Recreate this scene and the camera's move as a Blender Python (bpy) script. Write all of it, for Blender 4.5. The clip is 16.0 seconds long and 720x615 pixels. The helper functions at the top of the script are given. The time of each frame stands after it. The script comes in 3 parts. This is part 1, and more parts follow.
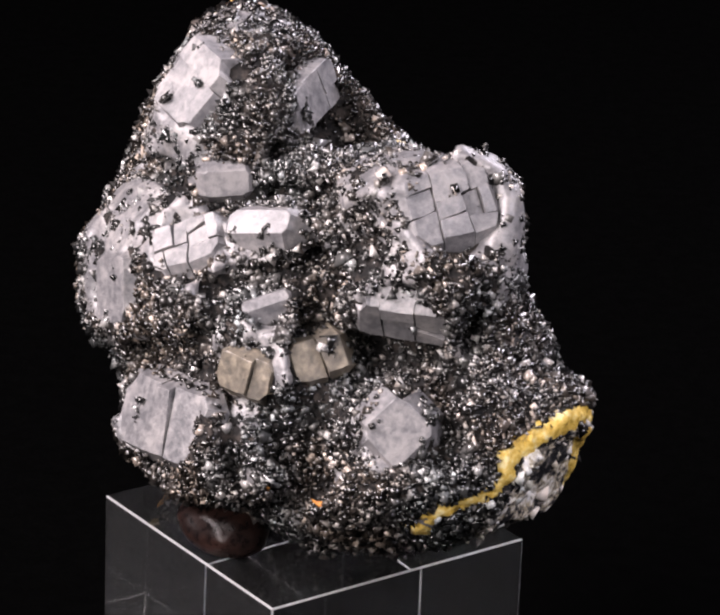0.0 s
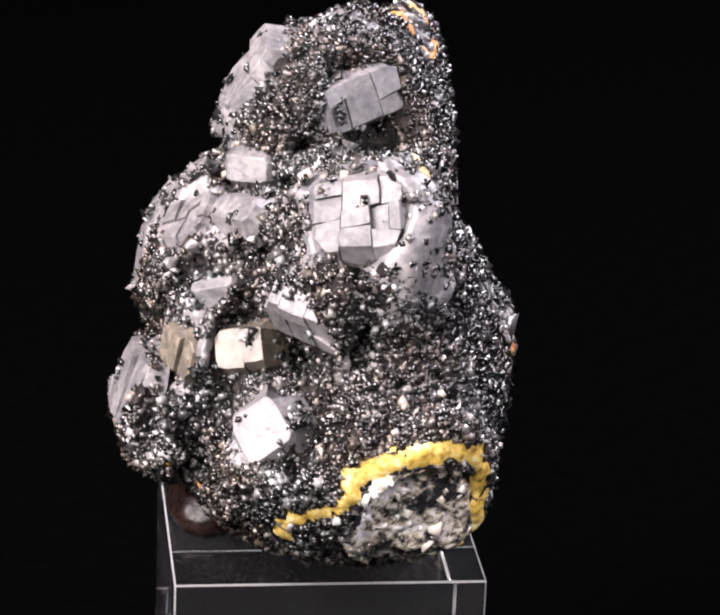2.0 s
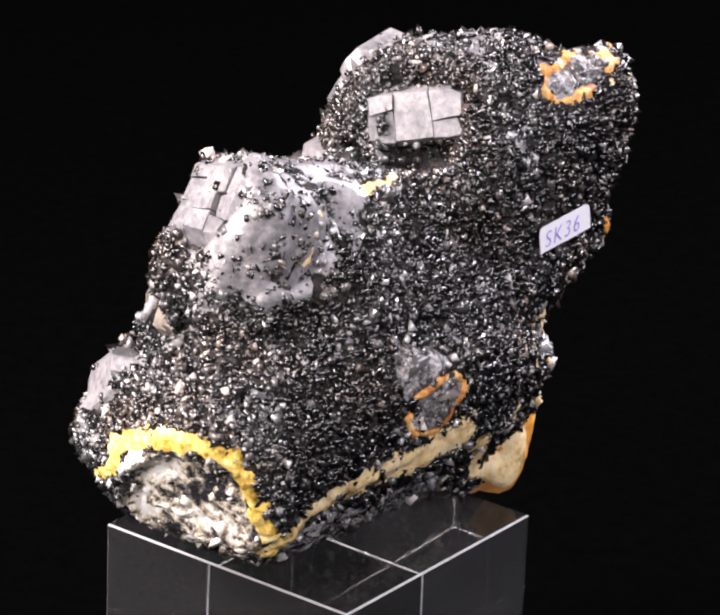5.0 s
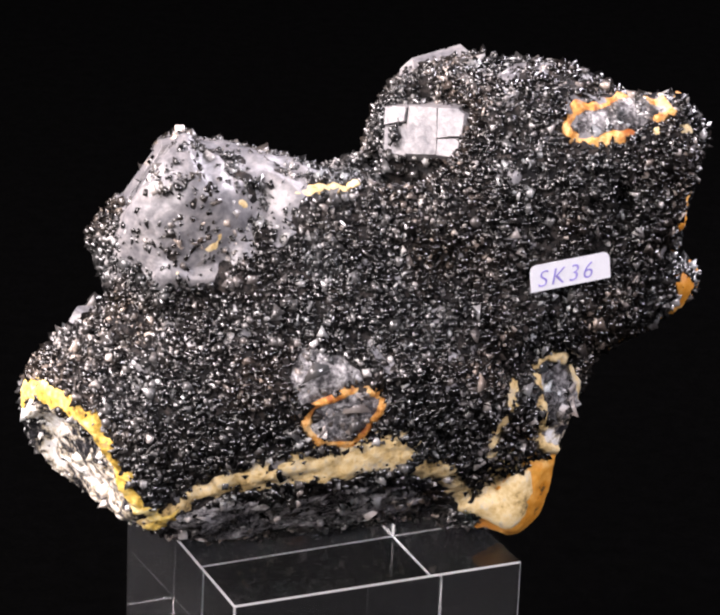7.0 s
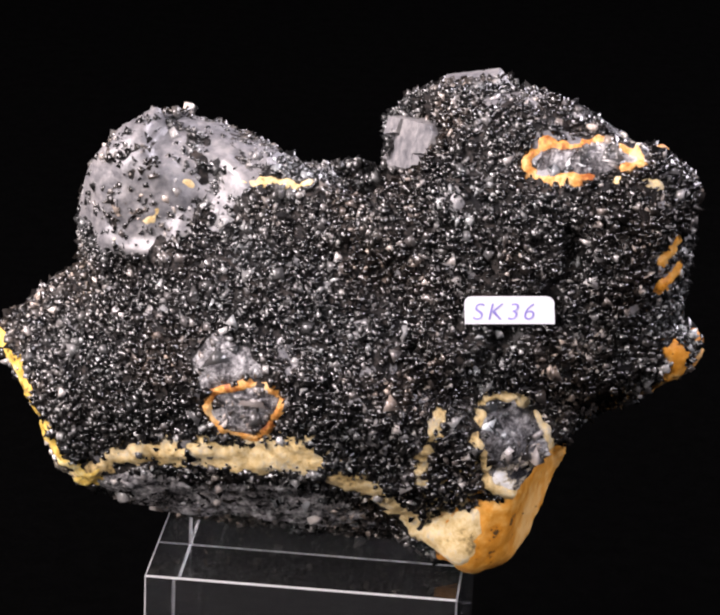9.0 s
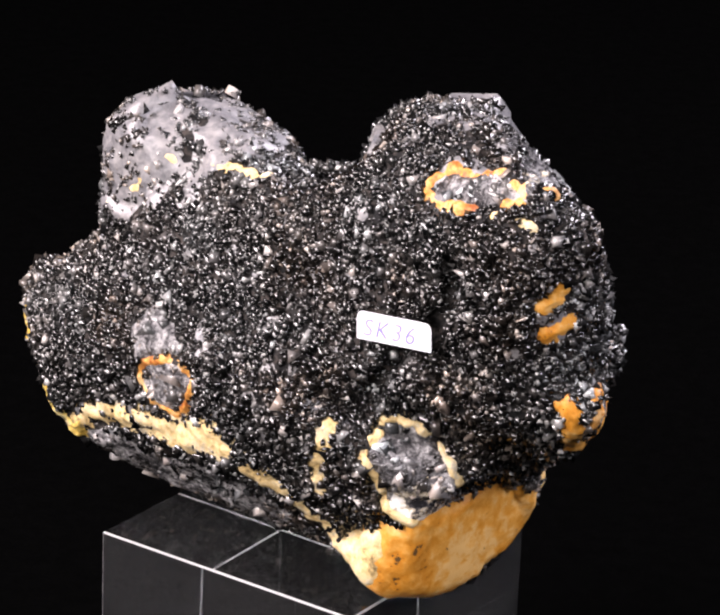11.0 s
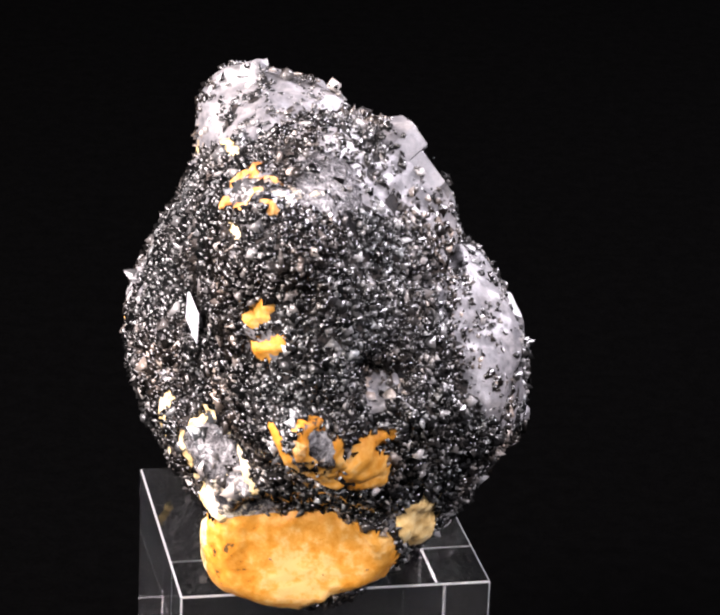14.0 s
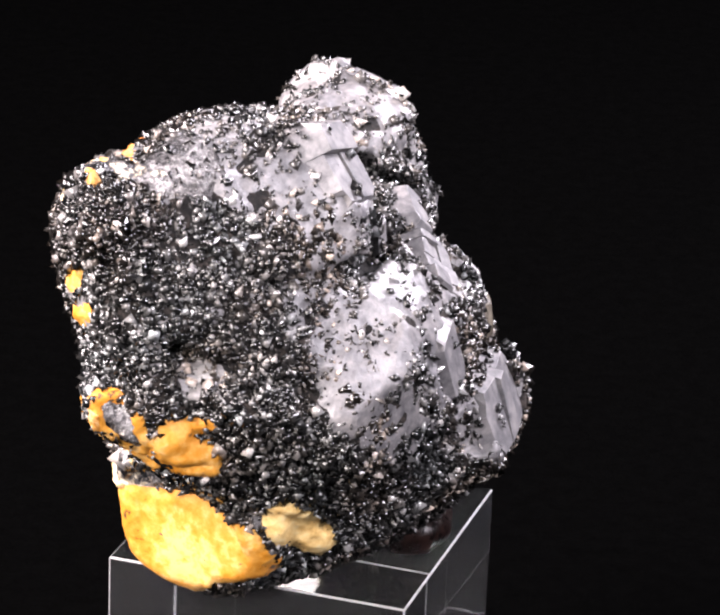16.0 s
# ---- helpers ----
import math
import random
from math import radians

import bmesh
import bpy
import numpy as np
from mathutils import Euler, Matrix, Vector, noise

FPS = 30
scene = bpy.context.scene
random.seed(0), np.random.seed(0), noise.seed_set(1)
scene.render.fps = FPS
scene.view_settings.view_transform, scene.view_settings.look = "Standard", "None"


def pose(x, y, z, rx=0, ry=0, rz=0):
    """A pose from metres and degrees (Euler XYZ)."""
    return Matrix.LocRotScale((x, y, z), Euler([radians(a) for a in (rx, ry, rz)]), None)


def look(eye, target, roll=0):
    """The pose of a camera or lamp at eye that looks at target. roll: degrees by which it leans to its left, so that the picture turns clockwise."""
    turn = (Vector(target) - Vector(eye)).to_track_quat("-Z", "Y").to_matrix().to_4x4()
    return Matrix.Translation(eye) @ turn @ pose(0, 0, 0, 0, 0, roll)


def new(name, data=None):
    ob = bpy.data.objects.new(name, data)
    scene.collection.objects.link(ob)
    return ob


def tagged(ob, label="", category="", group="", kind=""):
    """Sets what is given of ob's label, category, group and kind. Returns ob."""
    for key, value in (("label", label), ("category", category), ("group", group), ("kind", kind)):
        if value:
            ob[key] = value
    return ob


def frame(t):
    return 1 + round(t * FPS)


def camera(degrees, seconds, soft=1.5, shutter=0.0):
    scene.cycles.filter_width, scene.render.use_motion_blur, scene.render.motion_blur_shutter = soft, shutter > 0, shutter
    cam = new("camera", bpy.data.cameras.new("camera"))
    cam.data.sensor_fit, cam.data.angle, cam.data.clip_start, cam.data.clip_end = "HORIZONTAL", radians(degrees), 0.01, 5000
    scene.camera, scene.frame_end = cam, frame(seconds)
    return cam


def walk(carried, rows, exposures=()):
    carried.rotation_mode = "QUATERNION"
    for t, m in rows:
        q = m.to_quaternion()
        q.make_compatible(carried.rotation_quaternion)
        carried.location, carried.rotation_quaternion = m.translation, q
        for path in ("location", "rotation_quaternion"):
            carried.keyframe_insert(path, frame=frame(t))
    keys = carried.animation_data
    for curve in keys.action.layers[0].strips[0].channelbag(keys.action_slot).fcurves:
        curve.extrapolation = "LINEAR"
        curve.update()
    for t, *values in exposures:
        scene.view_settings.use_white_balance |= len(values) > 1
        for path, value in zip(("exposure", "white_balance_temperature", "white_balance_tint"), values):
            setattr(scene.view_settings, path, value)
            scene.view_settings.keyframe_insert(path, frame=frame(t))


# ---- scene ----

# ---- camera: stands still before the turntable ----
TURN = -14.614          # degrees a second, seen from above
TOP = 0.040             # height of the block's top
EYE = Vector((0.0, -0.3872, TOP + 0.1792))
AIM = Vector((math.sin(0.01334) * math.cos(0.36683), math.cos(0.01334) * math.cos(0.36683), -math.sin(0.36683)))
cam = camera(12.81, 16.0, soft=2.5)
VIEW = look(EYE, EYE + AIM, 2.28)
EXPOSURES = [(0.0, -0.48), (1.5, -0.22), (3.0, 0.05), (4.5, 0.1), (6.5, 0.05), (7.0, -0.05), (8.0, -0.40), (9.0, -0.40), (11.0, -0.25), (12.5, -0.12), (14.5, 0.38), (16.0, 0.46)]
walk(cam, [(0.0, VIEW), (16.0, VIEW)], EXPOSURES)

# ---- light: softboxes round a dark table ----
world = bpy.data.worlds.new("world")
scene.world = world
world.use_nodes = True
world.node_tree.nodes["Background"].inputs[0].default_value = (0.9, 0.95, 1.0, 1)
world.node_tree.nodes["Background"].inputs[1].default_value = 0.014
MIDDLE = (0.0, 0.0, TOP + 0.03)


def softbox(name, place, width, height, watts, colour):
    lamp = bpy.data.lights.new(name, "AREA")
    lamp.shape, lamp.size, lamp.size_y, lamp.energy, lamp.color = "RECTANGLE", width, height, watts, colour
    ob = new(name, lamp)
    ob.matrix_world = look(place, MIDDLE)
    return ob


softbox("softbox_key", (-0.41, -0.12, 0.43), 0.28, 0.23, 10.0, (1.0, 0.87, 0.90))
softbox("softbox_side", (0.33, 0.33, 0.42), 0.26, 0.22, 5.8, (0.97, 0.89, 1.0))
softbox("softbox_front", (-0.10, -0.46, 0.46), 0.20, 0.14, 1.5, (1.0, 0.91, 0.92))
softbox("softbox_low", (-0.335, -0.372, 0.23), 0.22, 0.14, 3.0, (1.0, 0.89, 0.88))
softbox("softbox_right", (0.37, -0.25, 0.34), 0.16, 0.14, 2.4, (0.98, 0.90, 1.0))
scene.view_settings.exposure = 0.0


# ---- materials ----
def material(name):
    m = bpy.data.materials.new(name)
    m.use_nodes = True
    n = m.node_tree.nodes
    return m, n, m.node_tree.links, n["Principled BSDF"]


def add(nodes, kind, **inputs):
    node = nodes.new(kind)
    for key, value in inputs.items():
        node.inputs[key.replace("_", " ")].default_value = value
    return node


def ramp(nodes, stops):
    node = nodes.new("ShaderNodeValToRGB")
    e = node.color_ramp.elements
    while len(e) < len(stops):
        e.new(0.5)
    for el, (at, colour) in zip(e, stops):
        el.position, el.color = at, (*colour, 1)
    return node


def stone(name, colours, size, rough=(0.4, 0.7), bump=0.3, fine=4.0, metal=0.0, ior=1.5, detail=6.0):
    """A mineral surface: colour clouds at one size, grain and relief at a finer one. size: patches a metre."""
    m, n, l, p = material(name)
    tc = n.new("ShaderNodeTexCoord")
    big = add(n, "ShaderNodeTexNoise", Scale=size, Detail=detail, Roughness=0.6)
    small = add(n, "ShaderNodeTexNoise", Scale=size * fine, Detail=4.0, Roughness=0.7)
    for node in (big, small):
        l.new(tc.outputs["Object"], node.inputs["Vector"])
    mix = n.new("ShaderNodeMath")
    mix.operation = "MULTIPLY_ADD"
    mix.inputs[1].default_value = 0.45
    l.new(small.outputs[0], mix.inputs[0])
    half = n.new("ShaderNodeMath")
    half.operation = "MULTIPLY"
    half.inputs[1].default_value = 0.55
    l.new(big.outputs[0], half.inputs[0])
    l.new(half.outputs[0], mix.inputs[2])
    r = ramp(n, colours)
    l.new(mix.outputs[0], r.inputs[0])
    l.new(r.outputs[0], p.inputs["Base Color"])
    rr = add(n, "ShaderNodeMapRange", From_Min=0.3, From_Max=0.7, To_Min=rough[0], To_Max=rough[1])
    l.new(small.outputs[0], rr.inputs["Value"])
    l.new(rr.outputs[0], p.inputs["Roughness"])
    b = add(n, "ShaderNodeBump", Strength=bump, Distance=0.0004 if bump < 0.9 else 0.0012)
    l.new(small.outputs[0], b.inputs["Height"])
    l.new(b.outputs[0], p.inputs["Normal"])
    p.inputs["Metallic"].default_value, p.inputs["IOR"].default_value = metal, ior
    return m


def grainy(name, stops, rough, ior, metal=0.0):
    """Loose little crystals, each with a tone and a gloss of its own."""
    m, n, l, p = material(name)
    geo = n.new("ShaderNodeNewGeometry")
    r = ramp(n, stops)
    l.new(geo.outputs["Random Per Island"], r.inputs[0])
    tc = n.new("ShaderNodeTexCoord")
    tint = add(n, "ShaderNodeTexNoise", Scale=90.0, Detail=3.0)
    l.new(tc.outputs["Object"], tint.inputs["Vector"])
    tone = ramp(n, [(0.38, (0.88, 0.96, 1.0)), (0.5, (1.0, 1.0, 1.0)), (0.62, (1.0, 0.86, 0.74))])
    l.new(tint.outputs[0], tone.inputs[0])
    mul = n.new("ShaderNodeMix")
    mul.data_type, mul.blend_type = "RGBA", "MULTIPLY"
    mul.inputs[0].default_value = 1.0
    l.new(r.outputs[0], mul.inputs[6])
    l.new(tone.outputs[0], mul.inputs[7])
    l.new(mul.outputs[2], p.inputs["Base Color"])
    rr = add(n, "ShaderNodeMapRange", To_Min=rough[0], To_Max=rough[1])
    wn = n.new("ShaderNodeTexWhiteNoise")
    wn.noise_dimensions = "1D"
    l.new(geo.outputs["Random Per Island"], wn.inputs["W"])
    l.new(wn.outputs[0], rr.inputs["Value"])
    l.new(rr.outputs[0], p.inputs["Roughness"])
    p.inputs["IOR"].default_value, p.inputs["Metallic"].default_value = ior, metal
    return m


DRUSE = grainy("sparkling_druse", [(0.0, (0.005, 0.005, 0.005)), (0.44, (0.014, 0.0136, 0.0132)), (0.70, (0.046, 0.044, 0.042)), (0.86, (0.13, 0.125, 0.12)), (0.95, (0.32, 0.31, 0.30)), (1.0, (0.60, 0.58, 0.56))], (0.05, 0.32), 1.75, 0.05)
BLACK_DRUSE = grainy("black_druse", [(0.0, (0.003, 0.003, 0.003)), (0.55, (0.008, 0.0074, 0.007)), (0.82, (0.022, 0.020, 0.0185)), (0.95, (0.14, 0.13, 0.125)), (1.0, (0.5, 0.48, 0.46))], (0.04, 0.26), 1.68, 0.05)
# dark rock, taken to near black and dull so its colour gives crevices their shade
MATRIX = stone("dark_matrix", [(0.4, (0.007, 0.007, 0.0075)), (0.5, (0.015, 0.014, 0.0135)), (0.6, (0.045, 0.038, 0.034))], 260, (0.6, 0.85), 0.6)
MATRIX.node_tree.nodes["Principled BSDF"].inputs["Specular IOR Level"].default_value = 0.12
GREY = stone("grey_crystal", [(0.40, (0.10, 0.10, 0.107)), (0.5, (0.172, 0.168, 0.174)), (0.60, (0.27, 0.258, 0.256))], 200, (0.34, 0.56), 0.3, 5.0, 0.10, 1.7)
TAN = stone("tan_crystal", [(0.40, (0.10, 0.09, 0.075)), (0.5, (0.18, 0.155, 0.12)), (0.60, (0.29, 0.25, 0.19))], 220, (0.3, 0.5), 0.2, 5.0, 0.05, 1.7)
YELLOW = stone("yellow_crust", [(0.395, (0.10, 0.055, 0.02)), (0.405, (0.50, 0.19, 0.015)), (0.46, (0.58, 0.24, 0.024)), (0.53, (0.66, 0.32, 0.055)), (0.60, (0.72, 0.44, 0.15))], 95, (0.4, 0.7), 0.25, 7.0)
PALE_YELLOW = stone("pale_yellow_crust", [(0.37, (0.20, 0.12, 0.05)), (0.41, (0.66, 0.42, 0.14)), (0.5, (0.82, 0.60, 0.26)), (0.6, (0.84, 0.70, 0.40))], 120, (0.5, 0.8), 0.3, 6.0)
OCHRE = stone("ochre_crust", [(0.40, (0.22, 0.14, 0.03)), (0.46, (0.62, 0.40, 0.06)), (0.53, (0.78, 0.56, 0.14)), (0.60, (0.84, 0.72, 0.36))], 240, (0.5, 0.8), 0.5, 5.0)
ORANGE = stone("orange_crust", [(0.40, (0.26, 0.07, 0.01)), (0.5, (0.58, 0.27, 0.055)), (0.60, (0.72, 0.48, 0.22))], 260, (0.45, 0.75), 0.5, 5.0)
CREAM = stone("cream_crust", [(0.38, (0.20, 0.14, 0.06)), (0.44, (0.60, 0.43, 0.18)), (0.53, (0.74, 0.59, 0.32)), (0.61, (0.56, 0.50, 0.38))], 190, (0.5, 0.8), 0.5, 6.0)
QUARTZ = stone("glassy_quartz", [(0.43, (0.02, 0.02, 0.022)), (0.47, (0.12, 0.115, 0.115)), (0.50, (0.50, 0.43, 0.30)), (0.53, (0.80, 0.77, 0.70)), (0.61, (0.86, 0.86, 0.86))], 150, (0.08, 0.35), 0.8, 5.0, 0.0, 1.6)
WHITE_CHIPS = grainy("white_quartz_chips", [(0.0, (0.14, 0.13, 0.13)), (0.2, (0.60, 0.55, 0.44)), (0.5, (0.84, 0.81, 0.75)), (1.0, (0.90, 0.89, 0.87))], (0.06, 0.3), 1.6)
GREY_CHIPS = grainy("grey_quartz_chips", [(0.0, (0.02, 0.02, 0.02)), (0.4, (0.10, 0.10, 0.10)), (0.75, (0.30, 0.29, 0.29)), (1.0, (0.66, 0.65, 0.64))], (0.04, 0.25), 1.6)
SMOKY = stone("smoky_quartz", [(0.40, (0.02, 0.02, 0.022)), (0.46, (0.08, 0.077, 0.08)), (0.52, (0.24, 0.235, 0.24)), (0.60, (0.56, 0.55, 0.55))], 260, (0.06, 0.3), 1.0, 5.0, 0.0, 1.6)
PUTTY = stone("black_putty", [(0.4, (0.006, 0.004, 0.004)), (0.6, (0.02, 0.010, 0.008))], 200, (0.2, 0.4), 0.15)
PUTTY.node_tree.nodes["Principled BSDF"].inputs["Specular IOR Level"].default_value = 0.25
PAPER = stone("white_paper", [(0.3, (0.60, 0.61, 0.66)), (0.7, (0.68, 0.69, 0.73))], 500, (0.6, 0.8), 0.05)
INK = stone("violet_ink", [(0.3, (0.16, 0.13, 0.46)), (0.7, (0.30, 0.26, 0.62))], 800, (0.5, 0.7), 0.05)
table_black = stone("black_cloth", [(0.3, (0.0006, 0.0006, 0.0006)), (0.7, (0.0011, 0.0011, 0.0011))], 300, (0.9, 1.0), 0.3)
table_black.node_tree.nodes["Principled BSDF"].inputs["Specular IOR Level"].default_value = 0.0

ACRYLIC, n_, l_, p_ = material("clear_acrylic")
p_.inputs["Base Color"].default_value = (0.97, 0.98, 0.98, 1)
p_.inputs["Transmission Weight"].default_value, p_.inputs["IOR"].default_value = 1.0, 1.49
scr_ = add(n_, "ShaderNodeTexNoise", Scale=160.0, Detail=8.0, Roughness=0.75)
rng_ = add(n_, "ShaderNodeMapRange", From_Min=0.5, From_Max=0.75, To_Min=0.0, To_Max=0.12)
l_.new(scr_.outputs[0], rng_.inputs["Value"])
l_.new(rng_.outputs[0], p_.inputs["Roughness"])
haze_ = add(n_, "ShaderNodeMapRange", From_Min=0.48, From_Max=0.72, To_Min=1.0, To_Max=0.96)
l_.new(scr_.outputs[0], haze_.inputs["Value"])
l_.new(haze_.outputs[0], p_.inputs["Transmission Weight"])
SIDES, n_, l_, p_ = material("dusty_acrylic")
p_.inputs["Base Color"].default_value = (0.95, 0.97, 0.98, 1)
p_.inputs["Transmission Weight"].default_value, p_.inputs["IOR"].default_value, p_.inputs["Roughness"].default_value = 1.0, 1.49, 0.0
dust_ = add(n_, "ShaderNodeTexNoise", Scale=70.0, Detail=9.0, Roughness=0.7)
veil_ = add(n_, "ShaderNodeMapRange", From_Min=0.2, From_Max=0.8, To_Min=0.997, To_Max=0.982)
l_.new(dust_.outputs[0], veil_.inputs["Value"])
l_.new(veil_.outputs[0], p_.inputs["Transmission Weight"])
EDGE, n_, l_, p_ = material("sawn_acrylic_edge")
p_.inputs["Base Color"].default_value = (0.9, 0.9, 0.9, 1)
p_.inputs["Transmission Weight"].default_value, p_.inputs["IOR"].default_value, p_.inputs["Roughness"].default_value = 0.75, 1.49, 0.5


# ---- tools ----
def mesh_object(name, verts, faces, mat, parent=None, label="", smooth=False):
    me = bpy.data.meshes.new(name)
    me.from_pydata([tuple(v) for v in verts], [], [tuple(int(i) for i in f) for f in faces])
    me.materials.append(mat)
    if smooth:
        me.polygons.foreach_set("use_smooth", [True] * len(me.polygons))
    me.update()
    ob = new(name, me)
    ob.parent = parent
    if label:
        tagged(ob, label)
    return ob


def part(name, bm, mat, parent, label=""):
    me = bpy.data.meshes.new(name)
    bm.to_mesh(me)
    bm.free()
    me.materials.append(mat)
    ob = new(name, me)
    ob.parent = parent
    if label:
        tagged(ob, label)
    return ob


# ---- table and backdrop ----
def slab(name, x0, x1, y0, y1, z0, z1, mat, label):
    bm = bmesh.new()
    bmesh.ops.create_cube(bm, size=1.0, matrix=Matrix.Translation(((x0 + x1) / 2, (y0 + y1) / 2, (z0 + z1) / 2)) @ Matrix.Diagonal((x1 - x0, y1 - y0, z1 - z0, 1)))
    return tagged(part(name, bm, mat, None, label), kind="structure")


slab("ground", -1.2, 1.2, -1.2, 1.2, -0.02, 0.0, table_black, "flat table covered with dull black cloth")
slab("backdrop", -1.2, 1.2, 1.2, 1.22, -0.02, 1.4, table_black, "plain black cloth backdrop behind the table")


# ---- acrylic block ----
def acrylic_block():
    side, yaw = 0.040, math.degrees(-0.16422) + 45
    bm = bmesh.new()
    bmesh.ops.create_cube(bm, size=1.0, matrix=Matrix.Translation((-0.00004, 0.00104, TOP / 2)) @ Matrix.Rotation(radians(yaw), 4, "Z") @ Matrix.Diagonal((side, side, TOP - 0.0004, 1)))
    bmesh.ops.bevel(bm, geom=bm.edges[:], offset=0.00022, segments=1, affect="EDGES", profile=0.5)
    for f in bm.faces:
        f.material_index = 1 if f.calc_area() < 0.0002 else 2 if abs(f.normal.z) < 0.5 else 0
    me = bpy.data.meshes.new("acrylic_block")
    bm.to_mesh(me)
    bm.free()
    me.materials.append(ACRYLIC)
    me.materials.append(EDGE)
    me.materials.append(SIDES)
    return tagged(new("acrylic_block", me), "clear square acrylic display block with polished sides", "display block")


block = acrylic_block()

# ---- mineral specimen: the lumps it has grown from, in millimetres from the turning axis and the block's top ----
specimen = tagged(new("mineral_specimen"), "mineral specimen of grey crystals on dark sparkling druse with yellow veins", "mineral")
specimen.location = (0, 0, TOP)
LUMPS = []


def lump(x, y, z, rx, ry, rz, a, b, c):
    turn = np.array(Euler([radians(v) for v in (rx, ry, rz)]).to_matrix())
    LUMPS.append((np.array((x, y, z)), turn.T / np.array((a, b, c))[:, None], (a * b * c) ** (1 / 3)))


lump(-8.5, 6.9, 26.3, 113, 22, -68, 32.8, 21.3, 19.0)
lump(15.2, -9.6, 25.0, 61, 16, -70, 24.9, 15.7, 13.6)
lump(-0.9, 12.6, 44.4, -171, -15, 115, 38.6, 10.9, 8.8)
lump(6.0, 8.5, 10.2, 40, -1, -56, 25.2, 16.2, 5.1)
lump(-16.3, 4.6, 9.6, 134, -15, -98, 21.2, 11.1, 5.2)
lump(7.6, -20.0, 11.6, -19, -27, -59, 16.6, 12.9, 5.5)
lump(-18.1, 26.1, 50.5, 59, -9, -90, 16.8, 13.5, 4.5)
lump(-0.6, -11.5, 40.7, 60, -6, -36, 23.3, 7.9, 4.8)
lump(14.4, 5.5, 39.1, 127, -31, -77, 21.8, 10.6, 3.8)
lump(16.6, -16.1, 44.0, 172, -66, 146, 11.0, 9.9, 7.2)
lump(-0.4, 28.6, 38.4, 82, 37, -60, 23.2, 9.6, 3.1)
lump(-14.5, 39.3, 41.7, -134, -73, 40, 17.0, 7.6, 5.1)
lump(22.1, 2.4, 21.5, 75, 11, -66, 22.1, 10.1, 2.8)
lump(3.1, 17.5, 50.6, -135, -15, 120, 30.5, 6.0, 3.3)
lump(9.7, -7.2, 49.4, 12, -11, -90, 13.4, 8.8, 4.8)
lump(-18.4, -5.5, 33.8, 68, 7, -51, 17.2, 9.1, 3.3)
lump(-14.7, -17.3, 18.1, 88, -2, -43, 14.9, 7.3, 4.8)
lump(-13.9, 10.4, 52.5, 52, -33, -9, 10.8, 8.8, 4.9)
lump(8.6, 20.8, 23.4, 54, -16, -43, 17.1, 5.8, 4.3)
lump(-2.1, 30.0, 30.7, 67, 3, -43, 23.2, 6.5, 2.8)
lump(-6.4, 19.4, 57.5, 160, 9, -81, 12.3, 7.9, 4.2)
lump(-24.5, 23.7, 24.3, -141, -48, 102, 15.6, 8.6, 2.7)
lump(12.0, -27.9, 25.6, 48, -3, -8, 11.4, 8.3, 3.7)
lump(29.0, -20.5, 21.0, 49, -61, -73, 10.8, 8.1, 3.9)
lump(16.5, -9.0, 7.2, 26, -22, -25, 17.2, 6.5, 3.0)
lump(-0.3, -22.5, 26.9, 69, 45, -55, 14.5, 5.8, 3.7)
lump(-13.7, 25.2, 9.9, 114, -35, -164, 10.9, 8.1, 3.1)
lump(-29.4, 10.6, 27.7, 95, 2, -80, 10.4, 6.7, 3.1)
lump(-3.9, -0.7, 2.4, -137, 4, 114, 15.2, 4.8, 2.9)
lump(-4.3, 29.0, 13.2, -72, -63, 146, 13.2, 5.4, 2.9)
lump(-2.2, 20.9, 4.3, 16, -25, -28, 8.0, 6.5, 3.0)
lump(-19.9, 36.6, 27.5, -133, -38, 80, 11.5, 4.0, 3.3)
lump(-29.2, 13.7, 36.3, 50, -22, -78, 7.2, 5.3, 1.5)
lump(19.2, -17.1, 50.8, 150, -53, 140, 7.2, 3.1, 1.7)
lump(18.6, -13.4, 49.6, 20, 0, 21, 6.6, 7.4, 6.8)


HOLLOWS, CRYSTALS, FACETS = [], [], []
BLOCK_TURN = -0.16422 + math.pi / 4


def hollow(x, y, z, r):
    HOLLOWS.append((np.array((x, y, z), float), r))


def groove(path, r):
    """A furrow between lumps, along a line."""
    path = np.array(path, float)
    for p, q in zip(path[:-1], path[1:]):
        steps = max(2, int(np.linalg.norm(q - p) / 1.6))
        for k in range(steps):
            HOLLOWS.append((p + (q - p) * k / steps, r * (0.8 + 0.4 * noise.noise(Vector(p) + Vector((k, 0, 0))))))


def slot(path, deep, r):
    """A narrow crevice that undercuts its brim: a row of hollows deep below the lumps' skin."""
    path = np.array(path, float)
    for p, q in zip(path[:-1], path[1:]):
        steps = max(2, int(np.linalg.norm(q - p) / 1.0))
        for k in range(steps):
            at = p + (q - p) * k / steps
            n = unit([field((at - e)[None], True)[0] - field((at + e)[None], True)[0] for e in 0.8 * np.eye(3)])
            at = at + n * (field(at[None], True)[0] - deep)
            HOLLOWS.append((at, r * (1 + 0.35 * noise.noise(Vector(at) / 2.0))))


def unit(v):
    v = np.array(v, float)
    return v / np.linalg.norm(v)


def crystal(place, way, along, wide, high, plates=1, depth=5.0, flare=0.75, mat=GREY, sunk=0.0):
    """A crystal head: a flat face at place that looks along way, wide by high, with sloping sides."""
    n = unit(way)
    u = unit(np.array(along, float) - n * np.dot(along, n))
    v = np.cross(n, u)
    CRYSTALS.append((np.array(place, float) - n * sunk, n, u, v, wide / 2, high / 2, plates, depth, flare, mat))


